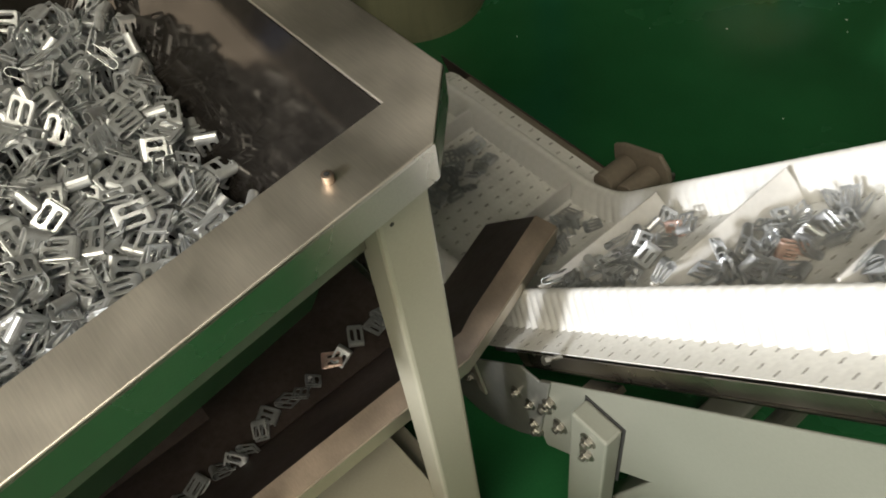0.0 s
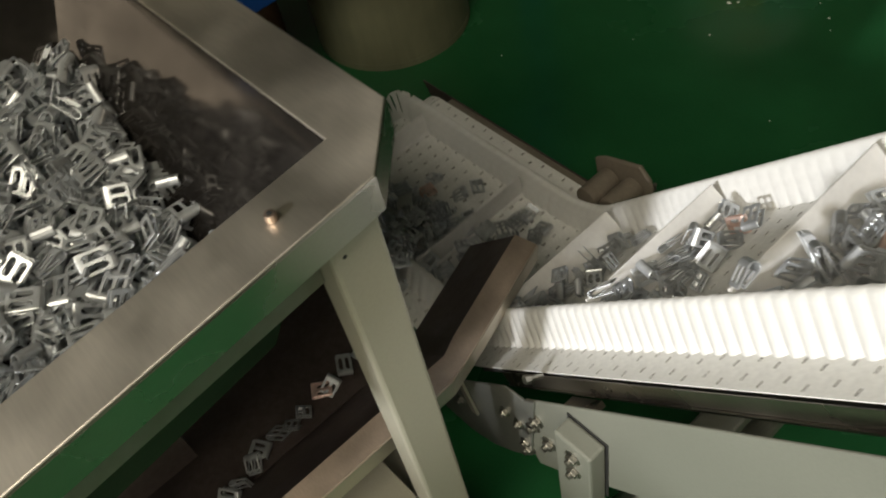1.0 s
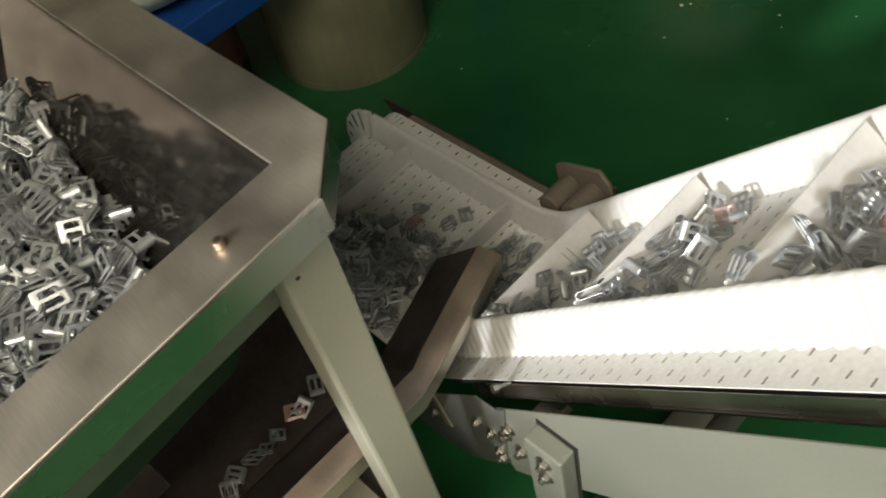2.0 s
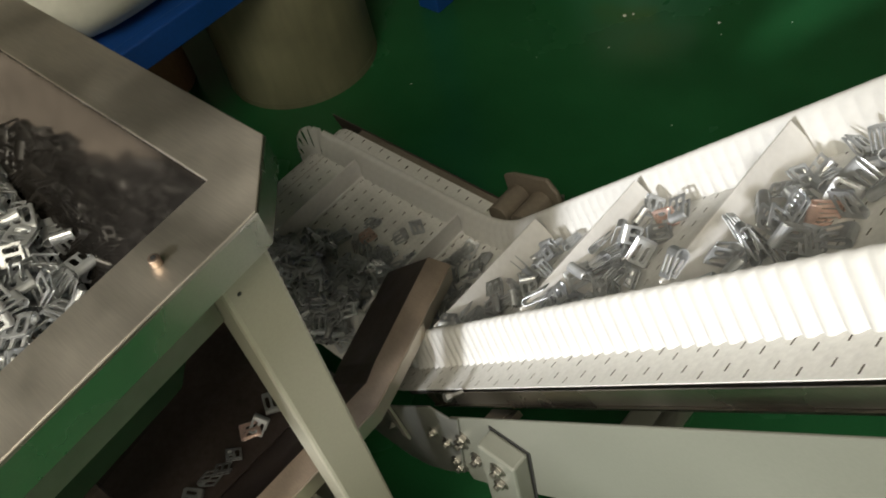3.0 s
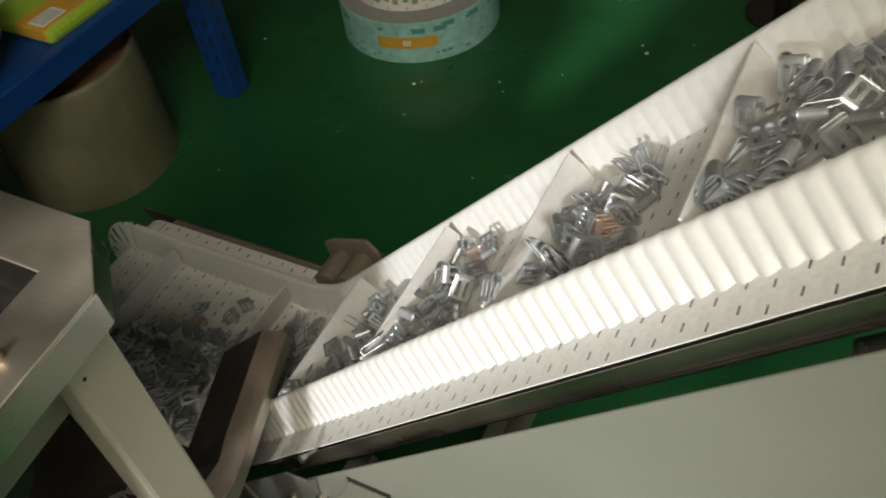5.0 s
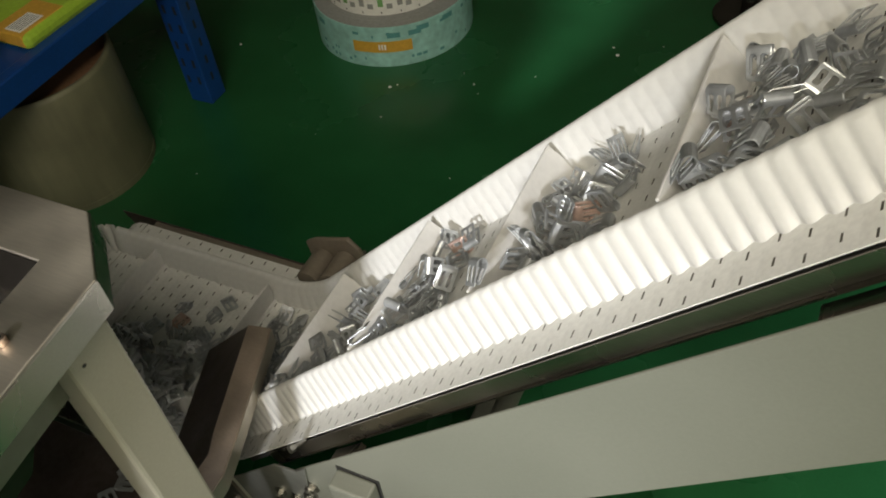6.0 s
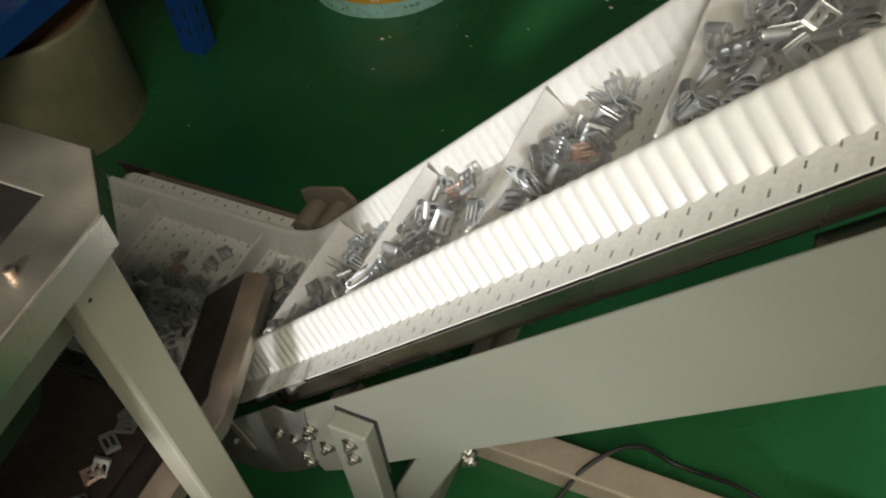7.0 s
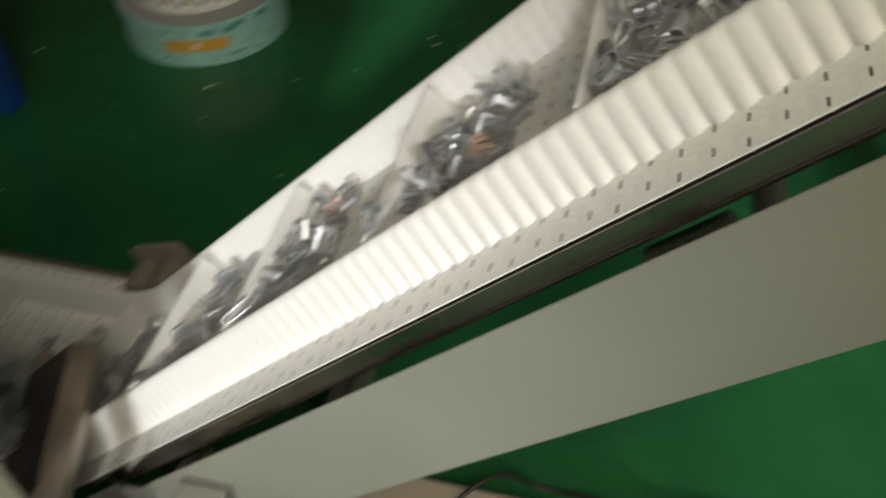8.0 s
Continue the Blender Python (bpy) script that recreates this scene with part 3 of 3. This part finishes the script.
def clip_shape(length, r, gap, short):
    """A clip's side profile: two punched plates that meet in a round end and close towards their tips."""
    c = Vector((length - r, 0))
    lo_tip, hi_tip = Vector((0, -gap / 2)), Vector((short, gap / 2 + 0.0004))
    ang = math.acos(min(1.0, r / (c - lo_tip).length))
    base = math.atan2(lo_tip.y - c.y, lo_tip.x - c.x)
    a0, a1 = base + ang, math.atan2(hi_tip.y - c.y, hi_tip.x - c.x) - ang
    while a1 < a0:
        a1 += 2 * math.pi
    on = [c + Vector((math.cos(a0 + (a1 - a0) * k / 7), math.sin(a0 + (a1 - a0) * k / 7))) * r for k in range(8)]
    pts, punch = [], []
    stops = ((0.0, 0), (0.04, 0), (0.14, 2), (0.23, 1), (0.80, 1), (0.89, 3))
    for f, p in stops:
        pts.append(lo_tip.lerp(on[0], f))
        punch.append(p)
    for p in on:
        pts.append(p)
        punch.append(0)
    for f, p in ((0.11, 2), (0.20, 1), (0.77, 1), (0.86, 3), (0.96, 0), (1.0, 0)):
        pts.append(on[-1].lerp(hi_tip, f))
        punch.append(p)
    prof = []
    for k, p in enumerate(pts):
        q = (pts[min(k + 1, len(pts) - 1)] - pts[max(k - 1, 0)]).normalized()
        prof.append((p.x - length / 2, p.y, q.y, -q.x))
    return strap(prof, 0.0205, punch, 0.0012)


SHAPES = [clip_shape(0.0285, 0.0044, 0.0040, 0.001), clip_shape(0.0270, 0.0056, 0.0050, 0.003), clip_shape(0.0290, 0.0046, 0.0100, -0.001)]
CLIPS = []
for v, f in SHAPES:
    me = bpy.data.meshes.new("metal_clip")
    me.from_pydata(v, [], f)
    me.materials.append(ZINC)
    CLIPS.append(me)
# the clip copy with the pink reflection painted in
pink = CLIPS[0].copy()
pink.materials.clear()
pink.materials.append(PINK_SHEEN)
rng = random.Random(7)


def tumble(flat=0.0):
    """A random turn; flat: how far the clip lies down on its plates."""
    if rng.random() < flat:
        return Euler((rng.gauss(0, 0.25) + (math.pi if rng.random() < 0.5 else 0), rng.gauss(0, 0.25), rng.uniform(0, 6.28))).to_matrix().to_4x4()
    return Euler((rng.uniform(0, 6.28), rng.uniform(0, 6.28), rng.uniform(0, 6.28))).to_matrix().to_4x4()


def metal_clip(label="bright zinc-plated punched metal clip in a heap on the belt", me=None):
    ob = new("metal_clip", me or rng.choice(CLIPS))
    return tagged(ob, label, "metal clip", "clips on the conveyor")


def pocket(i, count, length, depth, y0=YN + 0.030, y1=YF - 0.022):
    """A heap of clips held by the cleat i, deepest along the near wall."""
    s0 = CLEAT0 + PITCH * i + 0.012
    taken = []
    for k in range(count):
        for go in range(14):
            u, v, w = rng.random() ** 1.15, rng.random() ** 1.35, rng.random()
            top = depth * (1 - u) ** 0.6 * (1 - 0.72 * v)
            s = s0 + 0.020 * v + u * length * (1 - 0.25 * v)
            p = Vector((s, y0 + (y1 - y0) * v, 0.008 + w * top))
            if all((p - q).length > 0.0195 for q in taken):
                break
        else:
            continue
        taken.append(p)
        ob = metal_clip(me=pink if (k == 3 and i > 1) else None)
        rides(ob, s, Matrix.Translation((0, y0 + (y1 - y0) * v, 0.008 + w * top)) @ tumble(0.5))


pocket(4, 50, 0.125, 0.060)
pocket(3, 40, 0.112, 0.056)
pocket(2, 34, 0.080, 0.050)
pocket(1, 28, 0.066, 0.044)
pocket(0, 26, 0.095, 0.032)
# heap that the tray drops on the level stretch
LEVEL = []


def level_clip(high):
    u, v = rng.uniform(-0.112, 0.110), rng.random() ** 1.5
    y = 0.118 + (0.145 + 0.3 * u) * v
    top = 0.072 * (1 - (u / 0.15) ** 2) * (1.0 - 0.88 * v)
    z = 0.008 + (rng.random() * 0.8 if not high else rng.uniform(0.85, 1.10)) * top + (0.045 if y < 0.165 else 0.0)
    return u, Matrix.Translation((0, y, z)) @ tumble(0.45)


for k in range(150):
    u, m = level_clip(False)
    LEVEL.append((Matrix.Translation((u, 0, 0)) @ m, rng.randrange(3)))
for k in range(44):
    m = Matrix.Translation((rng.uniform(-0.112, 0.112), rng.uniform(0.104, 0.165), rng.uniform(0.045, 0.064))) @ tumble(0.6)
    LEVEL.append((m, rng.randrange(3)))
for k in range(34):
    m = Matrix.Translation((rng.uniform(0.035, 0.112), rng.uniform(0.101, 0.134), rng.uniform(0.008, 0.050))) @ tumble(0.6)
    LEVEL.append((m, rng.randrange(3)))
for k in range(60):
    u, m = level_clip(True)
    rides(metal_clip(), CLEAT0 - 0.1145 + u, m)
for u, y in ((-0.119, 0.286), (-0.062, 0.346), (-0.072, 0.316), (-0.156, 0.263), (-0.131, 0.312), (0.036, 0.350), (0.052, 0.295)):
    rides(metal_clip("single zinc-plated metal clip lying on the belt", pink if u == -0.119 else None), CLEAT0 + u, Matrix.Translation((0, y, 0.008)) @ tumble(1.0))


def joined(name, mats, label, material):
    """Many clips joined into one heap."""
    V, F, base = [], [], 0
    for m, k in mats:
        v, f = SHAPES[k]
        a = np.array(v) @ np.array(m.to_3x3()).T + np.array(m.translation)
        V.append(a)
        F += [tuple(i + base for i in q) for q in f]
        base += len(v)
    me = bpy.data.meshes.new(name)
    me.from_pydata(np.concatenate(V).tolist(), [], F)
    me.materials.append(material)
    return tagged(new(name, me), label, "metal clips", kind="stuff")


def heap_height(x, y):
    f = max(0.0, min(1.0, (-x - 0.08) / 0.30))
    g = max(0.0, min(1.0, (-y - 0.08) / 0.25))
    return 0.735 + 0.045 * f * f * (3 - 2 * f) + 0.055 * g + 0.012 * noise.noise((x * 14, y * 14, 0.3)) - 0.010


heap = []
for layer in range(3):
    x = -0.392 + 0.007 * layer
    while x < -0.02:
        y = -0.50
        while y < -0.085:
            px, py = x + rng.uniform(-0.008, 0.008), y + rng.uniform(-0.008, 0.008)
            z = heap_height(px, py) - layer * 0.014 + rng.uniform(-0.006, 0.006)
            lim = (ZR - z) * 0.42
            if px < HX1 - lim * 0.55 - 0.012 and py < HY1 - lim * 1.25 - 0.010 and px > HX0 + lim * 0.4 + 0.012:
                heap.append((Matrix.Translation((px, py, z)) @ tumble(0.5), rng.randrange(3)))
            y += 0.0215
        x += 0.0215
joined("clip_heap", heap, "heap of zinc-plated punched metal clips filling the hopper", ZINC)

level_heap = joined("clip_heap", LEVEL, "heap of zinc-plated metal clips under the tray mouth", ZINC)
rides(level_heap, CLEAT0 - 0.1145, Matrix())

# clips left lying in the tray
for k in range(16):
    y = -0.34 + 0.024 * k + rng.uniform(-0.008, 0.008)
    ob = tagged(new("metal_clip", pink if k == 11 else rng.choice(CLIPS)), "zinc-plated metal clip lying in the dark feeder tray", "metal clip", "clips in the tray")
    ob.matrix_basis = Matrix.Translation((-0.168 - 0.16 * (y + 0.29) + rng.uniform(-0.010, 0.010), y, TRAY_Z + 0.0095)) @ tumble(0.8)


# ---------------------------------------------------------------- things behind the conveyor
def drum():
    d = thing("fibre_drum", "tall beige fibre drum standing on the green floor", "drum")
    r, h = 0.188, 0.300
    bm = bmesh.new()
    prof = [(r - 0.002, 0), (r, 0.004), (r, 0.02), (r - 0.001, h - 0.01), (r - 0.004, h), (r - 0.012, h), (r - 0.012, 0.012)]
    rings = [[bm.verts.new((p * math.cos(2 * math.pi * k / 64), p * math.sin(2 * math.pi * k / 64), z)) for k in range(64)] for p, z in prof]
    for a, b in zip(rings, rings[1:]):
        for k in range(64):
            bm.faces.new((a[k], a[(k + 1) % 64], b[(k + 1) % 64], b[k]))
    bm.faces.new(rings[-1])
    part("body", bm, DRUM, d, smooth=True)
    part("base_hoop", cyl((0, 0, 0.0), (0, 0, 0.016), r + 0.0012, 64), DRUM, d)
    part("filling", cyl((0, 0, 0.262), (0, 0, 0.283), r - 0.0135, 64), CARD, d, "brown card lid inside the drum")
    d.location = (-1.092, 0.734, 0)
    return d


drum()


def rack():
    r = thing("storage_rack", "blue painted steel storage rack with a low shelf", "rack")
    for y0 in (1.04, -0.75):
        for x0 in (-0.97, -1.50):
            post = part("post", box(x0, x0 + 0.068, y0, y0 + 0.06, 0.0, 1.9, 0.004), BLUE, r)
            if y0 > 0:
                # Slots are black slabs on a solid post, painting their dark insides.
                for k in range(9):
                    z = 0.06 + 0.05 * k
                    part("slot", box(x0 + 0.014, x0 + 0.022, y0 - 0.0006, y0 + 0.001, z, z + 0.022), BLACK, post)
                    part("slot", box(x0 + 0.046, x0 + 0.054, y0 - 0.0006, y0 + 0.001, z, z + 0.022), BLACK, post)
                    part("slot", box(x0 + 0.067, x0 + 0.0686, y0 + 0.026, y0 + 0.034, z, z + 0.022), BLACK, post)
    part("beam", box(-0.935, -0.905, -0.75, 1.04, 0.35, 0.408, 0.004), BLUE, r, "blue steel shelf beam")
    part("beam", box(-1.50, -1.47, -0.75, 1.04, 0.35, 0.408, 0.004), BLUE, r)
    part("shelf", box(-1.47, -0.9355, -0.75, 1.04, 0.392, 0.404, 0.002), BLUE, r, "blue sheet steel shelf")
    return r


rack()
sk = thing("white_sack", "bulging white plastic sack lying on the blue shelf", "sack")
bm = bmesh.new()
bmesh.ops.create_icosphere(bm, subdivisions=4, radius=1)
for v in bm.verts:
    n_ = noise.noise(v.co * 1.7) * 0.06
    f = Vector((abs(v.co.x) ** 0.7 * (1 if v.co.x > 0 else -1), abs(v.co.y) ** 0.7 * (1 if v.co.y > 0 else -1), v.co.z))
    v.co = Vector((f.x * 0.235, f.y * 0.250, max(-0.88, f.z) * 0.11)) * (1 + n_)
bmesh.ops.translate(bm, verts=bm.verts, vec=(-1.140, 0.395, 0.502))
part("body", bm, SACK, sk, smooth=True)
for k in range(5):
    a = radians(-70 + 28 * k)
    p, q = Vector((-1.140, 0.395, 0.0)), Vector((math.cos(a) * 0.9, math.sin(a), 0))
    rows = [p + q * (0.035 + 0.026 * n_) + Vector((0.006 * math.sin(2.1 * n_ + k), 0.006 * math.cos(1.7 * n_ + k), 0.6135 - 0.10 * (0.16 + 0.1 * n_) ** 2)) for n_ in range(6)]
    tube(rows, 0.0035, "fold", SACK, sk)
bx = thing("printed_pack", "flat lime, white and yellow printed pack on the shelf", "pack")
part("body", box(-0.16, 0.10, -0.09, 0.12, 0, 0.034, 0.012), LIME, bx, "lime green printed film")
part("print_band", box(-0.16, -0.085, -0.0905, 0.1205, 0.008, 0.0346, 0.002), WHITE, bx, "white print")
part("print_band", box(0.006, 0.0905, -0.0905, 0.030, 0.008, 0.0346, 0.002), YELLOW, bx, "yellow print")
part("barcode_field", box(0.036, 0.080, -0.080, -0.015, 0.0347, 0.0351), WHITE, bx, "white barcode field")
for k in range(6):
    part("print_bar", box(0.040 + 0.0062 * k, 0.0425 + 0.0062 * k, -0.075, -0.020, 0.0352, 0.0355), GREYC, bx)
bx.matrix_basis = pose(-1.027, 0.747, 0.4045, 0, 0, -2)
cr = thing("card_roll", "brown cardboard core roll standing beside the drum", "cardboard roll")
part("body", cyl((-1.34, 0.47, 0), (-1.34, 0.47, 0.33), 0.085, 40, bevel=0.003), CARD, cr, smooth=False)


def patch(parent, a0, a1, z0, z1, r, material, name, label=""):
    """A thin curved print or label on a roll's side."""
    n = max(2, int((a1 - a0) / 4))
    rows = []
    for k in range(n + 1):
        a = radians(a0 + (a1 - a0) * k / n)
        rows.append([(r * math.cos(a), r * math.sin(a), z0), (r * math.cos(a), r * math.sin(a), z1)])
    part(name, sheet(rows, 0.0006), material, parent, label)


ROLL_AT = (-0.612, 1.528)


def cyan_roll():
    t = thing("wrapped_roll", "wide pale cyan printed film roll with an ochre label", "roll")
    R, H, seg = 0.216, 0.118, 96
    part("wrap", cyl((0, 0, 0), (0, 0, H), R, seg, bevel=0.002), CYAN, t, "pale cyan printed wrapping")
    for k in range(5):
        r0 = R - 0.003 - 0.012 * k
        part("film_winding", cyl((0, 0, H + 0.0004 + 0.0005 * k), (0, 0, H + 0.0008 + 0.0005 * k), r0, seg), GREYC, t, "grey wound film edge")
    patch(t, -92, -50, 0.046, 0.078, R + 0.0012, YELLOW, "label", "ochre label")
    for k in range(3):
        patch(t, -73.5 + 2.0 * k, -72.3 + 2.0 * k, 0.054, 0.070, R + 0.002, WHITE, "print_bar")
    r2 = random.Random(3)
    for k in range(46):
        a, z = r2.uniform(-180, 60), r2.choice((0.014, 0.022, 0.036, 0.088, 0.096))
        wide = r2.choice((1.2, 2.5, 9.0)) if z > 0.08 else r2.choice((1.0, 1.8, 3.5))
        if not (-95 < a < -47 and 0.03 < z < 0.08):
            patch(t, a, a + wide, z, z + (0.014 if wide > 5 else 0.008), R + 0.001, PRINT, "print_bar")
    t.location = (*ROLL_AT, 0)


def white_roll():
    t = thing("printed_roll", "smaller roll of white printed film lying on the cyan roll", "roll")
    R, H, seg = 0.170, 0.115, 80
    part("wrap", cyl((0, 0, 0), (0, 0, H), R, seg, bevel=0.002), WHITE, t, "white printed wrapping")
    part("winding", cyl((0, 0, H + 0.0003), (0, 0, H + 0.0012), R - 0.006, seg), GREYC, t)
    part("core", cyl((0, 0, H + 0.0015), (0, 0, H + 0.004), 0.042, 40), CARD, t, "brown card core")
    for k in range(16):
        a = -190 + 17 * k
        patch(t, a, a + 4.5, 0.026, 0.085, R + 0.001, LEAF if k % 2 else GREYC, "print_bar")
        patch(t, a + 7.5, a + 12.5, 0.020, 0.034, R + 0.001, GREYC, "print_bar")
        patch(t, a + 2.0, a + 2.8, 0.007, 0.012, R + 0.001, BLACK, "print_bar")
    patch(t, -62, -38, 0.052, 0.080, R + 0.0016, YELLOW, "label", "ochre label")
    t.location = (ROLL_AT[0] - 0.008, ROLL_AT[1] + 0.004, 0.1216)


cyan_roll()
white_roll()
st_ = thing("steel_stand", "slim grey steel stand on the floor behind the conveyor", "stand")
part("post", cyl((0.29, 1.82, 0.012), (0.29, 1.82, 0.95), 0.019, 24), DARKSTEEL, st_)
part("base", cyl((0.29, 1.82, 0.0), (0.29, 1.82, 0.012), 0.09, 40, bevel=0.003), DARKSTEEL, st_)
cable = tagged(tube([(0.24, 0.12, 0.006), (0.314, 0.216, 0.006), (0.362, 0.296, 0.058), (0.418, 0.352, 0.056), (0.481, 0.368, 0.012), (0.614, 0.332, 0.056), (0.75, 0.24, 0.006), (1.0, 0.0, 0.006)],
                    0.0038, "power_cable", BLACK), "black power cable looping over the base beam", "cable")


def litter(x, y, r, seed):
    r3 = random.Random(seed)
    pts = [(x + r * r3.uniform(0.5, 1) * math.cos(a), y + r * r3.uniform(0.5, 1) * math.sin(a), 0.0004) for a in [k * 6.283 / 7 for k in range(7)]]
    ob = new("floor_scrap", mesh("floor_scrap", slab(pts, (0, 0, r * 0.3)), WHITE))
    tagged(ob, "tiny white scrap lying on the green floor", "scrap", "scraps on the floor")


for k, (x, y, r) in enumerate(((-0.490, 1.248, 0.009), (-0.475, 1.262, 0.006), (-0.287, 1.324, 0.005), (-0.262, 1.29, 0.003), (-0.33, 1.36, 0.003), (-0.455, 1.13, 0.004),
                               (-0.62, 0.62, 0.004), (-0.66, 0.55, 0.003), (0.02, 1.55, 0.010), (0.0, 1.58, 0.006), (-0.20, 0.98, 0.003), (-1.02, 1.15, 0.008), (-0.99, 1.3, 0.007), (-0.15, 1.40, 0.003), (0.12, 1.62, 0.004), (-0.78, 0.80, 0.003), (-0.58, 1.02, 0.0025))):
    litter(x, y, r * 0.65, k)


# ---------------------------------------------------------------- what moves
def motions():
    for ob, s, local in MOVING:
        walk(ob, [(t, path(s + d) @ local) for t, d in RUN])


motions()
